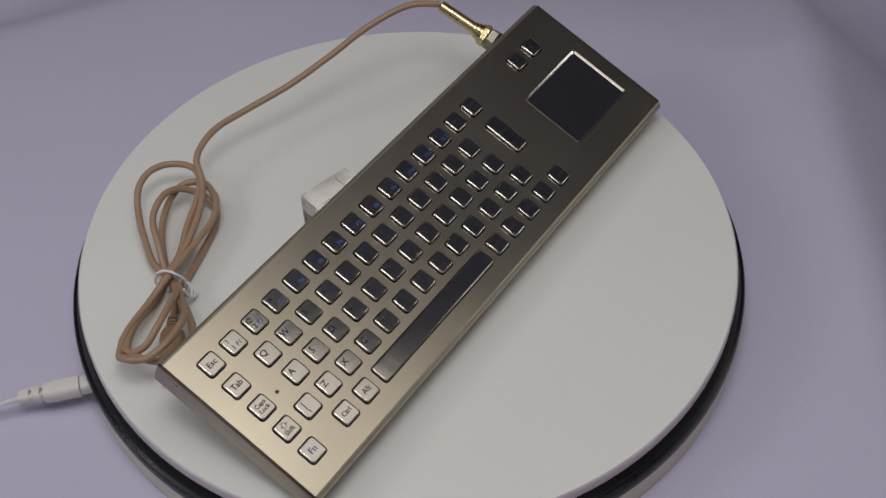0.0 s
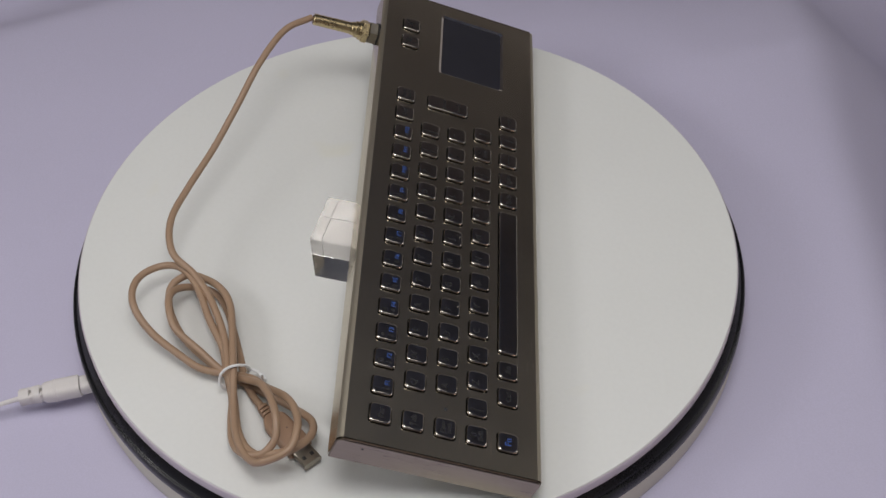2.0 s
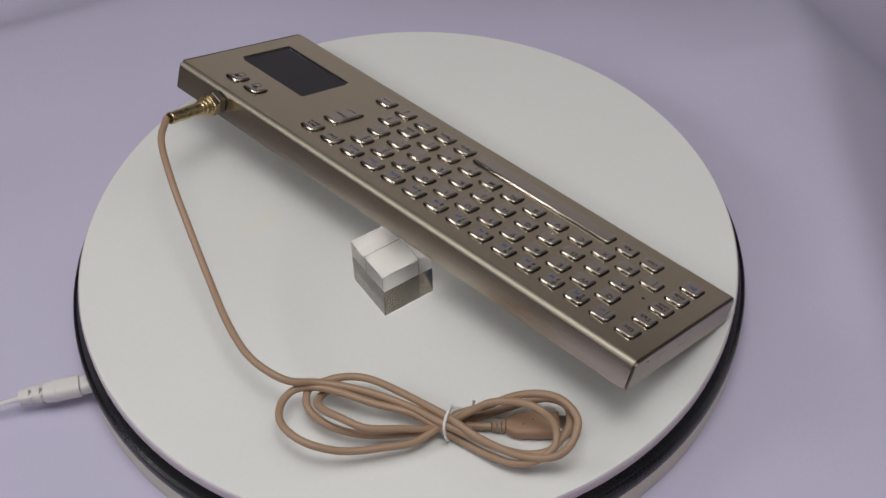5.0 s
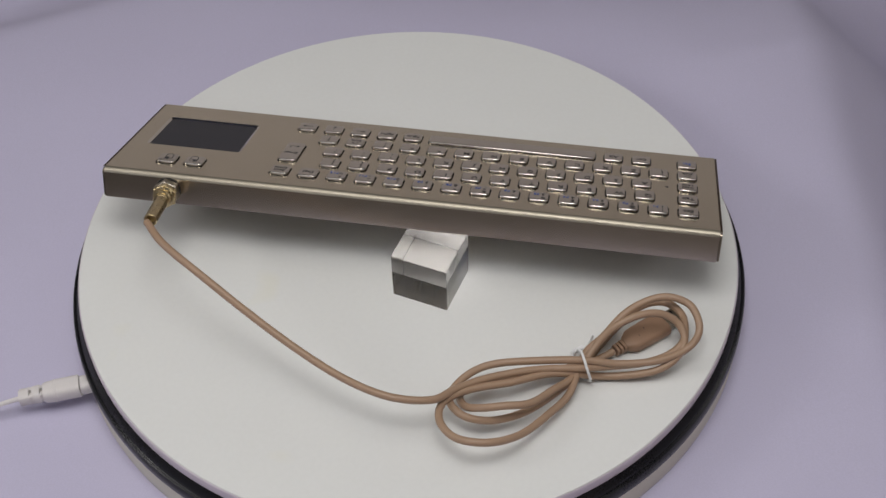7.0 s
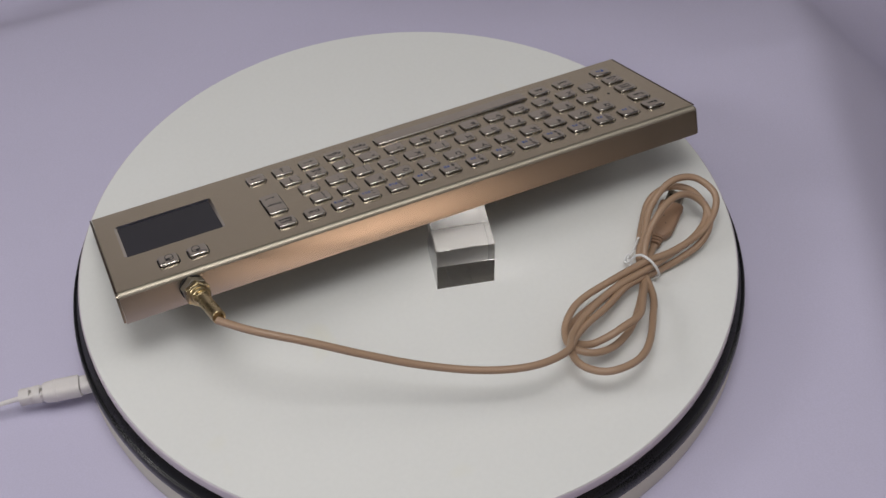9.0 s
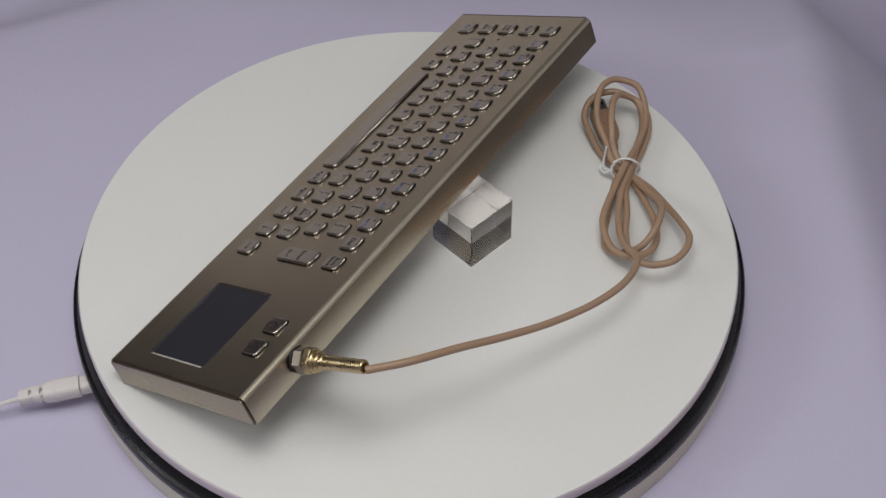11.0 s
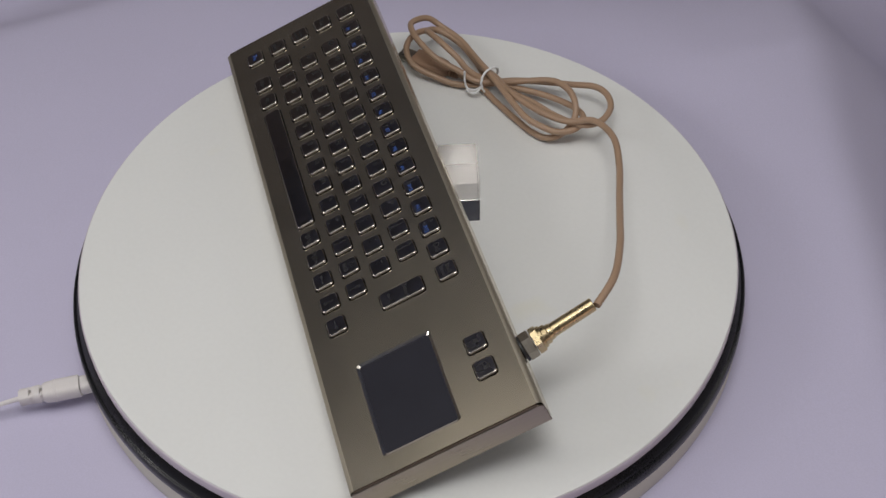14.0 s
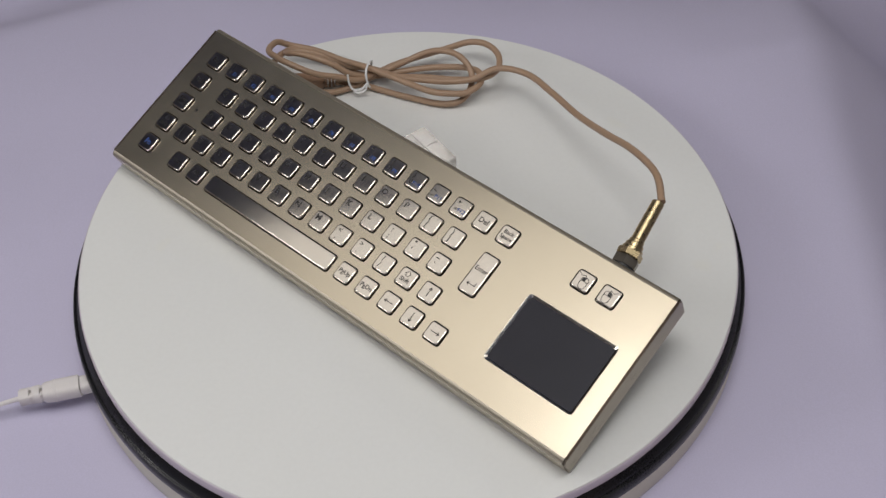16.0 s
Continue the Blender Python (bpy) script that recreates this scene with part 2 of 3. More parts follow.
def build_power_plug():
    pl = new("power_plug")
    pl.matrix_world = pose(-0.2140, -0.0888, 0.0170, 0, 0, 190.5) @ Matrix.Diagonal((0.92, 1.02, 1.05, 1))
    tagged(pl, "white moulded power plug and thin lead in the turntable's side", "power plug")
    def loops(sec):
        return [[(x, a, b) for a, b in rounded(w, h, min(w, h) * 0.32, 4)] for x, w, h in sec]
    bm = bmesh.new()
    stack(bm, loops([(0.007, 0.0125, 0.0100), (0.0075, 0.0135, 0.011), (0.024, 0.0133, 0.011), (0.030, 0.0124, 0.0104), (0.0325, 0.0114, 0.0096), (0.0328, 0.0106, 0.0088)]))
    part("body", bm, WHITE_PLUG, pl)
    bm = bmesh.new()
    stack(bm, loops([(-0.004, 0.0115, 0.0092), (0.0066, 0.0115, 0.0092)]))
    part("collar", bm, WHITE_PLUG, pl)
    for x0, x1, w in ((0.0348, 0.0404, 0.0108), (0.0424, 0.0496, 0.0096)):
        bm = bmesh.new()
        stack(bm, loops([(x0, w * 0.97, w * 0.84), (x0 + 0.0005, w, w * 0.88), (x1 - 0.0005, w * 0.93, w * 0.84), (x1, w * 0.89, w * 0.80)]))
        part("strain_relief_ring", bm, WHITE_PLUG, pl)
    for s in (-1, 1):
        part("strain_relief_rib", box(0.033, 0.049, s * 0.0030 - 0.0013, s * 0.0030 + 0.0013, -0.0036, 0.0036, 0.0005), WHITE_PLUG, pl)
    for x in (0.0225, 0.0245):
        bm = bmesh.new()
        stack(bm, loops([(x, 0.0136, 0.0111), (x + 0.0004, 0.0139, 0.0114), (x + 0.0008, 0.0136, 0.0111)]))
        part("grip_rib", bm, WHITE_PLUG, pl)
    line = smooth_line([(0.032, 0, 0), (0.052, 0, -0.0008), (0.075, 0.001, -0.004), (0.11, 0.006, -0.0085), (0.18, 0.02, -0.0105), (0.30, 0.05, -0.0105), (0.5, 0.03, 0.02)], 6)
    part("lead", tube(line, 0.0016, 10), WHITE_PLUG, pl)


# ---------------------------------------------------------------- keyboard
LEN, DEP, HIG = 0.4028, 0.1219, 0.0209
KEY = 12.6
ROW1, ROW2, ROW3, ROW4, ROW5 = 99.1, 79.8, 60.4, 41.2, 22.0
STEP = 19.2


def key_table():
    """x, y, width, height in millimetres, and the legend, of every key."""
    keys = [(20, ROW1, "Esc"), (20, ROW2, "Tab"), (20, ROW3, "Caps|Lock"), (20, ROW4, "SHIFT"), (20, ROW5, "FN")]
    for i, s in enumerate("!@#$%^&*()_+"):
        keys.append((20 + STEP * (i + 1), ROW1, ("num", s, "1234567890-="[i], "F%d" % (i + 1))))
    keys += [(20 + STEP * 13, ROW1, "Del"), (20 + STEP * 14, ROW1, "Back|Space")]
    for i, s in enumerate("QWERTYUIOP"):
        keys.append((48.0 + 19.15 * i, ROW2, ("let", s)))
    keys += [(240.2, ROW2, ("two", "{", "[")), (259.4, ROW2, ("two", "}", "]"))]
    for i, s in enumerate("ASDFGHJKL"):
        keys.append((50.6 + 19.2 * i, ROW3, ("let", s)))
    keys += [(223.3, ROW3, ("two", ":", ";")), (242.6, ROW3, ("two", '"', "'")), (261.9, ROW3, ("two", "~", "`"))]
    keys.append((39.2, ROW4, ("two", "|", "\\")))
    for i, s in enumerate("ZXCVBNM"):
        keys.append((58.3 + 19.2 * i, ROW4, ("let", s)))
    keys += [(192.6, ROW4, ("two", "<", ",")), (211.8, ROW4, ("two", ">", ".")), (231.2, ROW4, ("two", "?", "/")), (250.5, ROW4, "SHIFT"), (269.4, ROW4, "UP")]
    keys += [(51.3, ROW5, "Ctrl"), (70.7, ROW5, "Alt"), (212.8, ROW5, "PgUp"), (231.7, ROW5, "PgDn"), (251.0, ROW5, "LEFT"), (270.3, ROW5, "DOWN"), (289.5, ROW5, "RIGHT")]
    out = [(x, y, KEY, KEY, s) for x, y, s in keys]
    out.append((142.0, ROW5, 117.5, KEY, "SPACE"))
    out.append((289.0, 68.2, KEY, 29.6, "ENTER"))
    out += [(347.5, 99.3, KEY, KEY, "MOUSE_L"), (366.5, 99.3, KEY, KEY, "MOUSE_R")]
    return out


PAD_AT = (357.2, 51.0, 66.8, 50.0)


def build_plate(kb):
    """The folded steel top: flat with an opening for each key and for the touchpad, rounded folds, front and back walls."""
    bm = bmesh.new()
    uv = bm.loops.layers.uv.new("brush")
    edges, R = [], 0.0034
    def ring(pts, z):
        vs = [bm.verts.new((x, y, z)) for x, y in pts]
        return vs, [bm.edges.new((vs[i], vs[(i + 1) % len(vs)])) for i in range(len(vs))]
    outer = [(0.0004, R), (LEN - 0.0004, R), (LEN - 0.0004, DEP - R), (0.0004, DEP - R)]
    ov, oe = ring(outer, HIG)
    edges += oe
    holes = []
    for x, y, w, h, _s in KEY_LAYOUT:
        hv, he = ring([(x * MM + a * MM, y * MM + b * MM) for a, b in rounded(w + 1.35, h + 1.35, 2.5)], HIG)
        edges += he
        holes.append((hv, 0.0016))
    x, y, w, h = PAD_AT
    pv, pe = ring([(x * MM + a * MM, y * MM + b * MM) for a, b in rounded(w, h, 2.4)], HIG)
    edges += pe
    bmesh.ops.triangle_fill(bm, use_beauty=True, use_dissolve=False, edges=edges, normal=(0, 0, 1))
    # Opening walls are coloured tray black to paint in the dark key gaps.
    for hv, deep in holes:
        low = [bm.verts.new((v.co.x, v.co.y, v.co.z - deep)) for v in hv]
        for i in range(len(hv)):
            j = (i + 1) % len(hv)
            bm.faces.new((hv[i], hv[j], low[j], low[i])).material_index = 1
    # folds and walls on the long sides
    for y0, sgn, (va, vb) in ((R, -1, (ov[0], ov[1])), (DEP - R, 1, (ov[3], ov[2]))):
        last = (va, vb)
        for k in range(1, 6):
            a = radians(90 * k / 5)
            yy, zz = y0 + sgn * R * math.sin(a), HIG - R + R * math.cos(a)
            nxt = (bm.verts.new((va.co.x, yy, zz)), bm.verts.new((vb.co.x, yy, zz)))
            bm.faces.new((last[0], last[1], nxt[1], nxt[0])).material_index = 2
            last = nxt
        low = (bm.verts.new((va.co.x, last[0].co.y, 0)), bm.verts.new((vb.co.x, last[0].co.y, 0)))
        bm.faces.new((last[0], last[1], low[1], low[0]))
    for f in bm.faces:
        f.normal_update()
        for lp in f.loops:
            c = lp.vert.co
            lp[uv].uv = (c.x * 10, (c.y + (HIG - c.z)) * 10)
    ob = part("housing", bm, STEEL, kb, "brushed stainless steel housing with folded long edges")
    ob.data.materials.append(GAP)
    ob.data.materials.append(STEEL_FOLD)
    for f in ob.data.polygons:
        f.use_smooth = abs(f.normal.z) < 0.999
    return ob


def end_plate(kb, x0, x1):
    bm = bmesh.new()
    r = 0.0033
    top = HIG - 0.0008
    prof = [(0.0002, 0.0002)]
    prof += [(0.0002 + r - r * math.cos(radians(a)), top - r + r * math.sin(radians(a))) for a in (0, 30, 60, 90)]
    prof += [(DEP - 0.0002 - r + r * math.sin(radians(a)), top - r + r * math.cos(radians(a))) for a in (0, 30, 60, 90)]
    prof += [(DEP - 0.0002, 0.0002)]
    stack(bm, [[(x, y, z) for y, z in prof] for x in (x0, x1)])
    bmesh.ops.bevel(bm, geom=[e for e in bm.edges if abs(e.verts[0].co.x - e.verts[1].co.x) < 1e-7], offset=0.0006, segments=2, affect="EDGES")
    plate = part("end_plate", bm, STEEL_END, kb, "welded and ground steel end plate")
    # Strip added for the overhang's shade and gap, not a separate part.
    part("seam_shade_strip", box(x0 + 0.0001, x1 - 0.0001, r, DEP - r, top + 0.00002, HIG - 0.0001, 0.0001), SEAM_SHADE, plate, "dark strip standing in for the shaded gap under the top sheet")
    return plate


def key_mesh(w, h):
    bm = bmesh.new()
    secs = [(0.0, -1.6, 2.1), (0.0, 0.98, 2.1), (0.07, 1.32, 2.05), (0.26, 1.60, 1.95), (0.54, 1.79, 1.75), (0.85, 1.88, 1.5)]
    stack(bm, [[(x * MM, y * MM, z * MM) for x, y in rounded(w - 2 * i, h - 2 * i, r)] for i, z, r in secs], False, True)
    return link_mesh("key", bm, KEY_STEEL)


def text_mesh(words, size, align="CENTER"):
    c = bpy.data.curves.new("legend", "FONT")
    c.body, c.size, c.align_x, c.align_y, c.extrude, c.resolution_u = words, 1.22 * size * MM, align, "CENTER", 0.00003, 2
    c.offset = 0.00006
    c.space_line = 0.95
    ob = bpy.data.objects.new("legend", c)
    scene.collection.objects.link(ob)
    bpy.context.view_layer.update()
    me = bpy.data.meshes.new_from_object(ob.evaluated_get(bpy.context.evaluated_depsgraph_get()))
    bpy.data.objects.remove(ob)
    bpy.data.curves.remove(c)
    me.name = "legend"
    me.materials.clear()
    return me


def stroke_mesh(lines, width, z=0.0):
    """Thin printed lines."""
    bm = bmesh.new()
    for line in lines:
        for (ax, ay), (bx, by) in zip(line, line[1:]):
            d = Vector((bx - ax, by - ay, 0)).normalized()
            s = Vector((-d.y, d.x, 0)) * width / 2
            a, b = Vector((ax, ay, z)) - d * width * 0.3, Vector((bx, by, z)) + d * width * 0.3
            bm.faces.new([bm.verts.new(v * MM) for v in (a - s, b - s, b + s, a + s)])
    me = bpy.data.meshes.new("legend")
    bm.to_mesh(me)
    bm.free()
    return me


def arc(cx, cy, rx, ry, a0, a1, n=10):
    return [(cx + rx * math.cos(radians(a0 + (a1 - a0) * i / n)), cy + ry * math.sin(radians(a0 + (a1 - a0) * i / n))) for i in range(n + 1)]


SHIFT_ARROW = [[(0, 4.6), (-2.3, 2.4), (-1.1, 2.4), (-1.1, 0.9), (1.1, 0.9), (1.1, 2.4), (2.3, 2.4), (0, 4.6)]]


def arrow(dx, dy, n=3.2):
    px, py = -dy, dx
    return [[(-n * dx, -n * dy), (n * dx, n * dy)], [(n * dx - 1.3 * dx + 1.0 * px, n * dy - 1.3 * dy + 1.0 * py), (n * dx, n * dy),
            (n * dx - 1.3 * dx - 1.0 * px, n * dy - 1.3 * dy - 1.0 * py)]]


def mouse_icon(side):
    body = arc(0.4, -1.0, 2.0, 2.6, 180, 360) + [(2.4, 1.6)] + arc(0.4, 1.6, 2.0, 1.2, 0, 180) + [(-1.6, -1.0)]
    button = [[(-1.6, 0.6), (2.4, 0.6)], [(0.4, 0.6), (0.4, 2.8)]]
    x0 = 0.4 if side > 0 else -1.4
    fill = [[(x0 + 0.3, 0.9 + 0.35 * k), (x0 + 1.5, 0.9 + 0.35 * k)] for k in range(5)]
    wire = [[(0.4, 2.8), (0.6 * side, 3.8), (2.6 * side, 3.0), (4.4 * side, 4.3)]]
    return [[(1.25 * a, 1.25 * b) for a, b in line] for line in [body] + button + fill + wire]


def build_legends(key, s, w, h):
    z = 1.88 * MM + 0.00006
    def put(me, x, y, ink):
        me.materials.append(ink)
        ob = new("legend", me)
        ob.parent = key
        ob.matrix_basis = Matrix.Translation((x * MM, y * MM, z))
    if isinstance(s, tuple):
        if s[0] == "let":
            put(text_mesh(s[1], 4.9), -2.2, 1.7, INK)
        elif s[0] == "two":
            put(text_mesh(s[1], 4.2), -2.2, 2.6, INK)
            put(text_mesh(s[2], 4.2), -2.2, -2.3, INK)
        else:
            put(text_mesh(s[1], 3.6), -2.8, 2.8, INK)
            put(text_mesh(s[2], 3.9), -2.6, -2.4, INK)
            put(text_mesh(s[3], 3.3), 1.9, -2.4, BLUE_INK)
    elif s == "SHIFT":
        put(stroke_mesh(SHIFT_ARROW, 0.3), -0.3, 0, INK)
        put(text_mesh("Shift", 3.4), -0.2, -2.0, INK)
    elif s == "FN":
        put(text_mesh("Fn", 4.8), 0, 0, BLUE_INK)
    elif s in ("UP", "DOWN", "LEFT", "RIGHT"):
        d = {"UP": (0, 1), "DOWN": (0, -1), "LEFT": (-1, 0), "RIGHT": (1, 0)}[s]
        put(stroke_mesh(arrow(*d), 0.55), 0, 0, INK)
    elif s == "ENTER":
        put(text_mesh("Enter", 3.6), 0, 3.0, INK)
        put(stroke_mesh([[(3, 1.6), (3, -0.8), (-3, -0.8)], [(-1.6, 0.2), (-3, -0.8), (-1.6, -1.8)]], 0.5), 0, -7.5, INK)
    elif s == "SPACE":
        pass
    elif s == "MOUSE_L":
        put(stroke_mesh(mouse_icon(-1), 0.4), 0.4, -1.0, INK)
    elif s == "MOUSE_R":
        put(stroke_mesh(mouse_icon(1), 0.4), -1.3, -1.0, INK)
    elif "|" in s:
        put(text_mesh(s.replace("|", "\n"), 3.2), 0, 0, INK)
    else:
        put(text_mesh(s, 4.3 if len(s) < 4 else 3.6), 0, 0, INK)


def build_keyboard():
    kb = new("keyboard")
    kb.matrix_world = KB_BASE
    tagged(kb, "rugged stainless steel keyboard with built-in touchpad, propped up at the back", "keyboard")
    build_plate(kb)
    left_end = end_plate(kb, -0.0012, 0.0002)
    part("screw_hole", lathe([(0.0008, -0.0002), (0.0008, 0.00006), (0.0005, 0.00008)], 12), INK, left_end, at=aim((-0.0012, DEP - 0.016, 0.0150), (-1, 0, 0)))
    end_plate(kb, LEN - 0.0002, LEN + 0.0012)
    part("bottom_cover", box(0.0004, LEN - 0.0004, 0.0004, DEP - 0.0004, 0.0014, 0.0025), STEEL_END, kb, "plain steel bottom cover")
    part("key_tray", box(0.002, 0.322, 0.004, DEP - 0.004, HIG - 0.0034, HIG - 0.0018), GAP, kb, "black tray under the keys", False)
    part("key_tray", box(0.335, 0.380, 0.085, DEP - 0.004, HIG - 0.0034, HIG - 0.0018), GAP, kb, "black tray under the keys", False)
    # touchpad
    x, y, w, h = PAD_AT
    bm = bmesh.new()
    stack(bm, [[(a * MM, b * MM, z * MM) for a, b in rounded(w - 2 * i, h - 2 * i, 2.4 - 0.5 * i)] for i, z in ((-0.05, 0.02), (0.05, -0.02), (1.7, -0.85), (1.7, -1.5))], False, False)
    bz = part("touchpad_bezel", bm, CHAMFER, kb, "bright chamfered edge round the touchpad", at=pose(x * MM, y * MM, HIG))
    part("touchpad", box((x - w / 2 + 0.4) * MM, (x + w / 2 - 0.4) * MM, (y - h / 2 + 0.4) * MM, (y + h / 2 - 0.4) * MM, HIG - 0.0030, HIG - 0.0010), PAD, kb, "matt black touchpad", False)
    # keys
    shapes = {}
    for x, y, w, h, s in KEY_LAYOUT:
        if (w, h) not in shapes:
            shapes[(w, h)] = key_mesh(w, h)
        key = new("key", shapes[(w, h)])
        key.parent = kb
        key.matrix_basis = pose(x * MM, y * MM, HIG)
        if s == "SPACE":
            tagged(key, "long polished steel space bar")
        elif s == "ENTER":
            tagged(key, "tall polished steel enter key")
        build_legends(key, s, w, h)
        if s in (("let", "F"), ("let", "J")):
            part("key_bump", lathe([(0.0006, 0), (0.00055, 0.0003), (0.0002, 0.0005)], 10), KEY_STEEL, key, at=pose(0.0012, -0.0046, 1.86 * MM))
    part("indicator_hole", lathe([(0.0012, -0.0002), (0.0012, 0.00006), (0.0008, 0.00008)], 16), INK, kb, at=pose(33.6 * MM, 60.3 * MM, HIG))
    # cable gland in the back wall
    way = Vector((-6.0, 49.0, 1.2)).normalized()
    at = aim((0.3585, DEP, HIG - 0.0108), way)
    gland = part("cable_gland", lathe([(0.0070, 0.0125), (0.0070, 0.0144), (0.0066, 0.0150), (0.0060, 0.0151), (0.0060, 0.0176), (0.0056, 0.0182), (0.0050, 0.0183), (0.0049, 0.0205), (0.0045, 0.0210)], 32), BRASS, kb, "nickelled brass cable gland", at=at)
    part("washer", lathe([(0.0082, 0.0), (0.0082, 0.0016), (0.0060, 0.0016)], 32), RUBBER, gland, "black rubber washer")
    for z0, r, ln, tw, metal in ((0.0017, 0.0086, 0.0062, 38.0, NICKEL), (0.0084, 0.0084, 0.0046, 24.0, BRASS)):
        bm = bmesh.new()
        stack(bm, [[(rr * math.cos(radians(60 * k + tw)), rr * math.sin(radians(60 * k + tw)), z) for k in range(6)]
                   for rr, z in ((r * 0.94, z0), (r, z0 + 0.0004), (r, z0 + ln - 0.0004), (r * 0.94, z0 + ln))])
        part("hex_nut", bm, metal, gland, "hexagon nut of worn nickelled metal", False)
    part("sleeve", lathe([(0.0030, 0.019), (0.0044, 0.0195), (0.0042, 0.049), (0.0038, 0.0495), (0.0029, 0.0495), (0.0029, 0.045)], 24), BRASS, gland, "long brass sleeve round the cable")
    return kb


# ---------------------------------------------------------------- acrylic block
def build_block():
    ob = new("acrylic_block", link_mesh("acrylic_block", box(-0.0187, 0.0200, -0.0182, 0.0197, 0.0002, 0.0381, 0.0003), ACRYLIC, False))
    tagged(ob, "clear acrylic cube propping up the keyboard's back edge", "acrylic block")
    ob.matrix_world = BLOCK_BASE
    ob.visible_shadow = False      # clear: lets the light through to the platter
    return ob


# ---------------------------------------------------------------- cable
# The cable's way in millimetres on the platter: the run from the gland, then loop after loop through the tie
RUN = [(159.3, -51.0, 72.5), (159.8, -26.8, 74.0), (150.8, 4.0, 66.5), (138.8, 34.5, 53.5), (125.8, 66.5, 42.0), (112.3, 98.5, 35.8), (97.0, 124.0, 33.5), (76.5, 138.0, 29.0),
       (57.6, 136.0, 22.0), (39.8, 138.0, 19.0), (20.3, 144.0, 17.0), (1.5, 152.2, 15.0), (-16.9, 163.8, 14.0)]
LOOP_M = [(-35.3, 173.2, 11.3), (-53.9, 184.3, 12.8), (-69.6, 189.2, 15.1), (-81.7, 187.1, 18.8), (-82.8, 176.6, 24.7), (-74.6, 168.7, 30.2), (-62.2, 162.6, 30.5), (-47.1, 158.5, 25.4), (-34.3, 157.8, 15.7)]
LOOP_E = [(-15.9, 162.9, 7.9), (4.5, 166.4, 8.0), (26.8, 167.2, 9.2), (43.7, 164.0, 11.3), (55.6, 158.4, 13.9), (63.5, 149.5, 16.4), (63.0, 136.8, 16.4), (52.2, 129.5, 14.5), (38.6, 128.2, 15.8), (25.0, 131.5, 16.2), (7.8, 142.0, 17.0), (-19.1, 160.9, 17.3)]
LOOP_O = [(-39.1, 176.0, 13.9), (-60.6, 189.2, 15.0), (-79.6, 193.6, 18.0), (-90.4, 190.2, 25.0), (-96.0, 175.8, 28.9), (-88.6, 163.4, 31.0), (-76.2, 156.0, 28.4), (-61.0, 152.6, 22.4), (-43.8, 154.7, 16.1), (-26.9, 156.3, 10.9)]
LOOP_F = [(-2.1, 172.4, 9.3), (18.1, 177.9, 11.7), (40.2, 181.5, 15.2), (58.1, 180.7, 21.1), (71.0, 174.1, 23.5), (78.8, 162.8, 22.8), (78.4, 149.1, 21.5), (70.9, 139.9, 21.0), (58.7, 138.0, 19.9), (43.1, 141.4, 17.9), (23.8, 148.6, 15.5), (1.3, 154.9, 12.7), (-14.0, 163.5, 9.8)]
LOOP_N = [(-28.8, 171.3, 4.1), (-43.2, 182.3, 5.8), (-57.2, 190.9, 9.1), (-70.3, 193.1, 14.0), (-80.8, 188.2, 18.5), (-91.9, 173.8, 20.6), (-91.5, 158.0, 18.1), (-80.3, 148.5, 12.5), (-62.6, 149.0, 7.6), (-42.3, 152.9, 4.0)]
LOOP_D = [(-13.4, 164.0, 8.8), (7.4, 168.0, 16.0), (27.5, 170.8, 22.2), (42.7, 164.8, 25.4), (52.8, 156.9, 22.7), (57.6, 147.0, 16.4), (54.3, 135.7, 9.8), (45.1, 129.3, 5.6), (31.2, 131.2, 3.6), (12.2, 139.5, 3.0), (-8.0, 149.2, 3.1), (-23.3, 157.0, 3.6)]
TAIL = [(-36.0, 160.5, 4.4), (-47.0, 162.0, 5.5)]


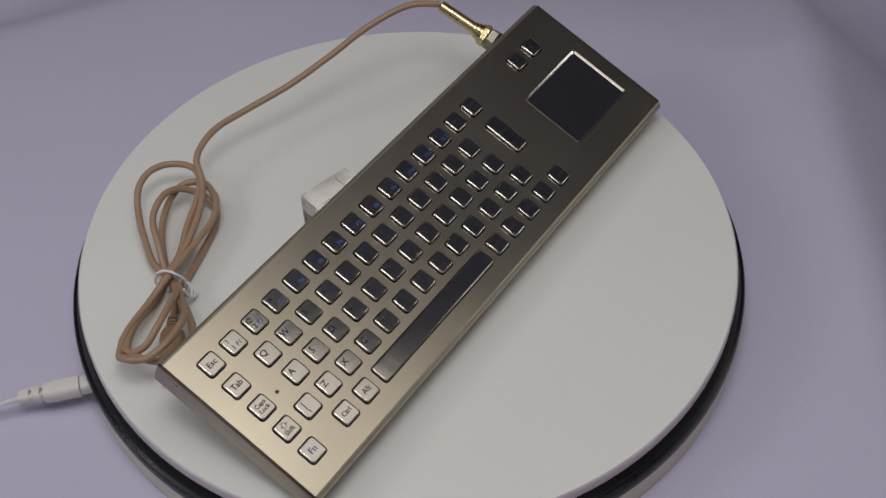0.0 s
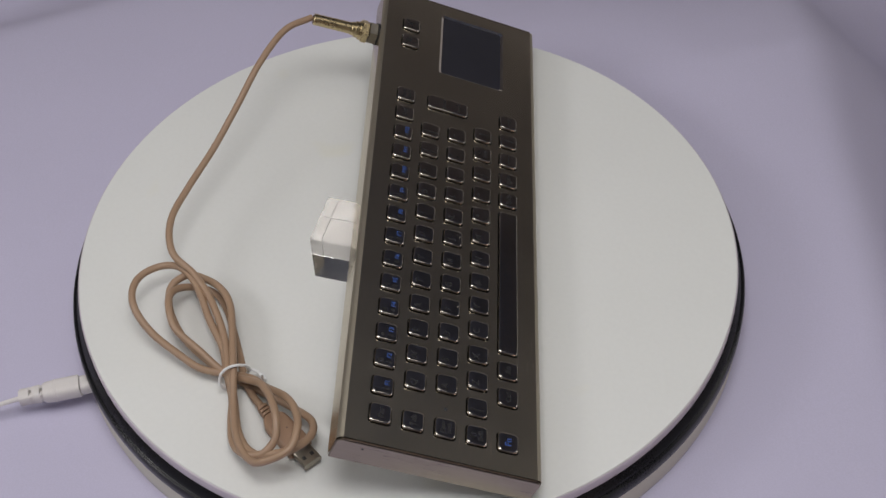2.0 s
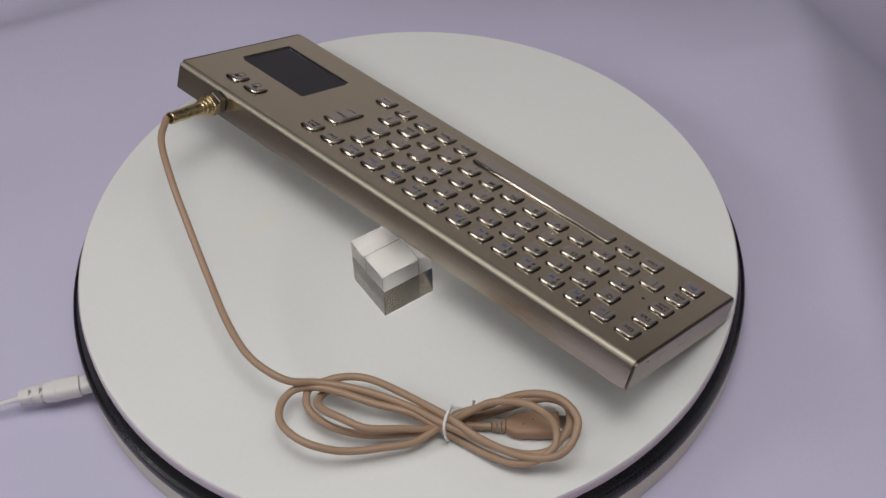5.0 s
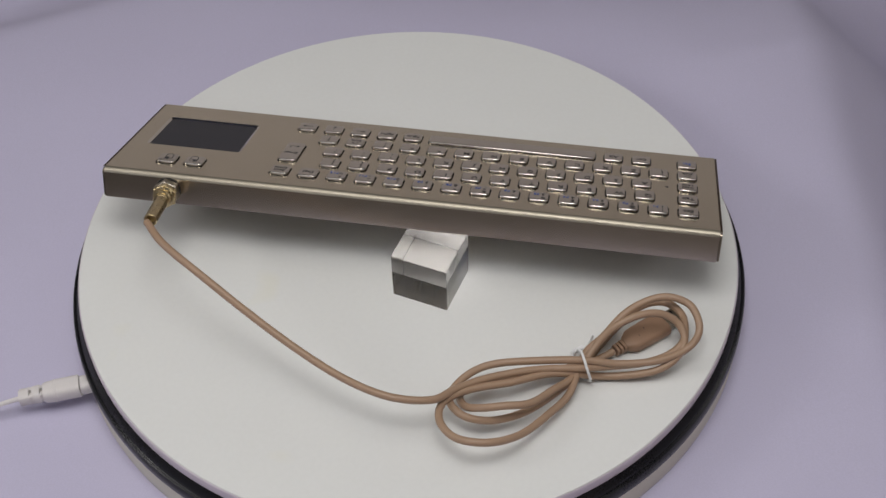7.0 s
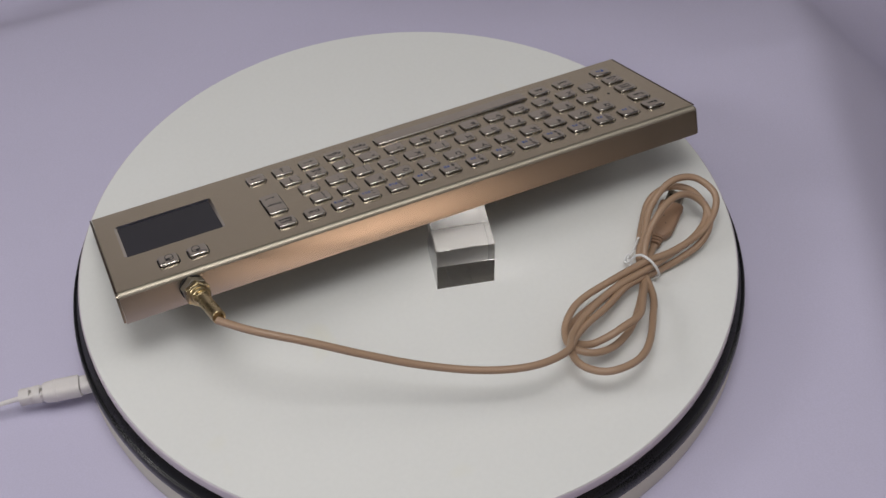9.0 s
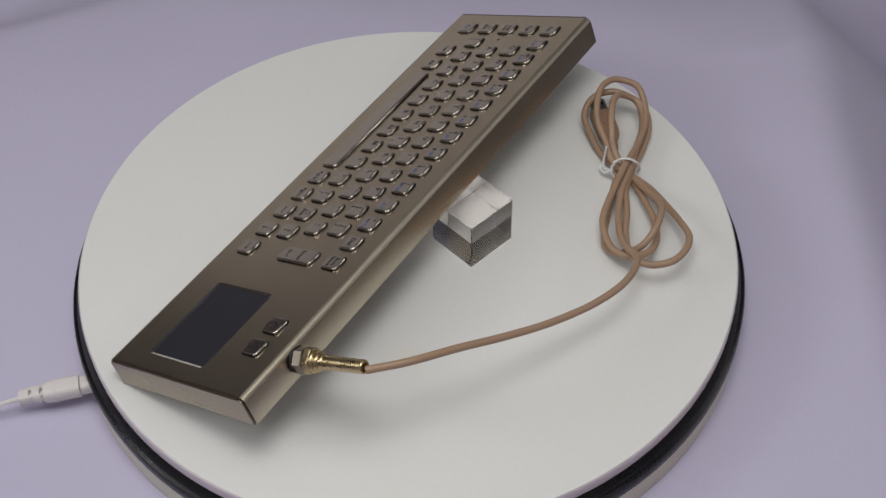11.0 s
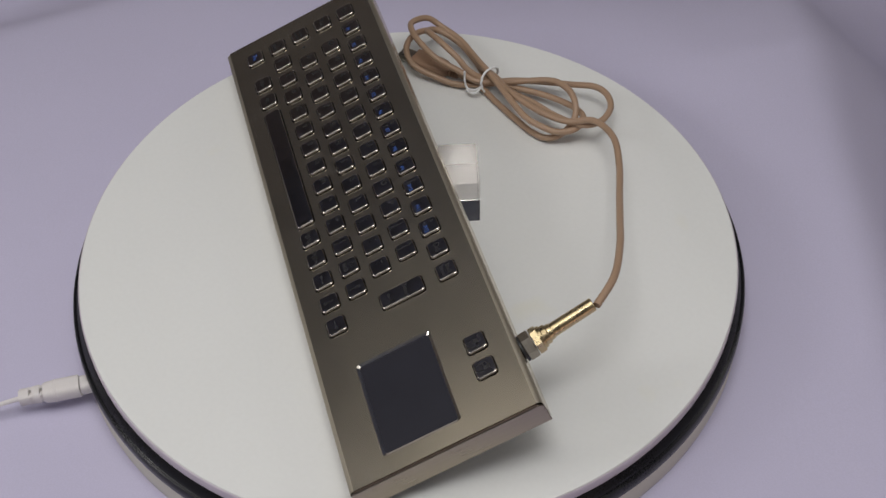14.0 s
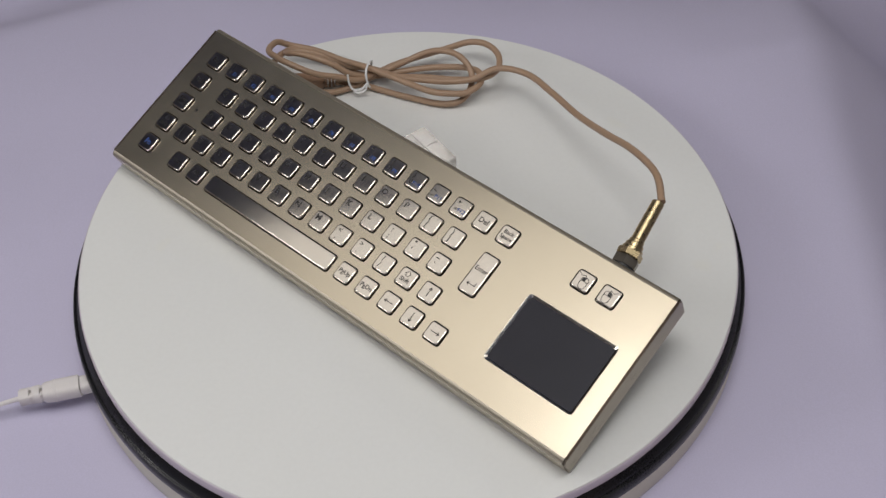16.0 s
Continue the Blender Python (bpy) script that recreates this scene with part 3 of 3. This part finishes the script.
def build_cable():
    cable = new("usb_cable")
    cable.matrix_world = CABLE_BASE
    tagged(cable, "beige USB cable tied in a figure-eight bundle on the platter", "cable")
    inv = CABLE_LOCAL.inverted()
    pts = [inv @ (Vector(p) * MM) for p in RUN + LOOP_M + LOOP_E + LOOP_O + LOOP_F + LOOP_N + LOOP_D + TAIL]
    part("cord", tube(smooth_line(pts, 7), 0.0024, 12), CABLE, cable)
    # moulded plug
    p0, p1 = inv @ (Vector((-47.0, 162.0, 5.5)) * MM), inv @ (Vector((-100.7, 164.0, 5.6)) * MM)
    d = (p1 - p0).normalized()
    m = Matrix.Translation(p0) @ Matrix((d, Vector((0, 0, 1)).cross(d).normalized(), d.cross(Vector((0, 0, 1)).cross(d).normalized()))).transposed().to_4x4()
    def loops(sec):
        return [[(x, a, b) for a, b in rounded(w, h, min(w, h) * 0.3, 4)] for x, w, h in sec]
    bm = bmesh.new()
    stack(bm, loops([(0.0085, 0.0075, 0.006), (0.010, 0.0105, 0.0072), (0.014, 0.0150, 0.0082), (0.019, 0.0162, 0.0086), (0.0385, 0.0168, 0.0086), (0.0402, 0.0164, 0.0082), (0.0406, 0.0145, 0.0074)]))
    plug = part("plug", bm, PLUG_PVC, cable, "beige moulded USB plug", at=m)
    for k in range(3):
        bm = bmesh.new()
        stack(bm, loops([(0.0008 + 0.0027 * k, 0.0066 + 0.0005 * k, 0.0066), (0.0026 + 0.0027 * k, 0.0068 + 0.0005 * k, 0.0066)]))
        part("strain_relief_ring", bm, PLUG_PVC, plug)
    bm = bmesh.new()
    stack(bm, loops([(0.0402, 0.0120, 0.0045), (0.0530, 0.0120, 0.0045)]))
    part("connector_shell", bm, NICKEL, plug, "dull nickelled connector shell")
    for s in (-1, 1):
        part("shell_slot", box(0.0470, 0.0495, s * 0.0028 - 0.0011, s * 0.0028 + 0.0011, 0.0022, 0.00232), INK, plug, "dark square slot", False)
        part("mark", lathe([(0.0005, 0), (0.0004, 0.0001)], 8), INK, plug, at=pose(0.022 + 0.003 * s, s * 0.0016, 0.00428))
    # tie
    c = inv @ (Vector((-20.5, 162.0, 11.0)) * MM)
    ax = Vector((0.985, -0.17, 0.0)).normalized()
    sd = Vector((0.17, 0.985, 0.0)).normalized()
    up = Vector((0, 0, 1))
    ring = [c + sd * 0.0100 * math.cos(2 * math.pi * k / 28) * (1 + 0.05 * math.sin(3 * k)) + up * 0.0104 * math.sin(2 * math.pi * k / 28) + ax * 0.0012 * math.sin(4 * math.pi * k / 28) for k in range(29)]
    tie = part("tie", tube(ring, 0.0009, 8), WHITE_TIE, cable, "white plastic wire tie")
    e0 = c - sd * 0.0105
    for q in ([(0, 0, 0), (0.004, -0.0035, -0.003), (0.0105, -0.004, -0.004), (0.0135, -0.003, 0.0005), (0.0145, -0.002, 0.009)], [(0, 0, 0), (0.0015, -0.004, -0.004), (0.006, -0.006, -0.005), (0.010, -0.0055, -0.0045)]):
        part("tie_end", tube(smooth_line([e0 + ax * -a + sd * b + up * z for a, b, z in q], 4), 0.0008, 8), WHITE_TIE, tie)
    return cable


# ---------------------------------------------------------------- the things
KEY_LAYOUT = key_table()
KB_LOCAL = pose(-0.20811, 0.08134, 0.02035, 21.005, 0.0336, -44.748) @ pose(0, 0, -HIG)
BLOCK_LOCAL = pose(0.01166, 0.04285, 0.0, 0, 0, 121.94)
CABLE_LOCAL = pose(-0.0205, 0.1620, 0.0)
SPIN0 = pose(0, 0, TOP, 0, 0, START)
KB_BASE, BLOCK_BASE, CABLE_BASE = SPIN0 @ KB_LOCAL, SPIN0 @ BLOCK_LOCAL, SPIN0 @ CABLE_LOCAL

build_cloth()
build_room()
platter = build_turntable()
keyboard = build_keyboard()
block = build_block()
cable = build_cable()
build_power_plug()


def motions():
    times = [0.25 * k for k in range(65)]
    walk(platter, [(t, pose(0, 0, TOP, 0, 0, START + SPIN * t)) for t in times])
    for thing, local in ((keyboard, KB_LOCAL), (block, BLOCK_LOCAL), (cable, CABLE_LOCAL)):
        walk(thing, [(t, pose(0, 0, TOP, 0, 0, START + SPIN * t) @ local) for t in times])


motions()
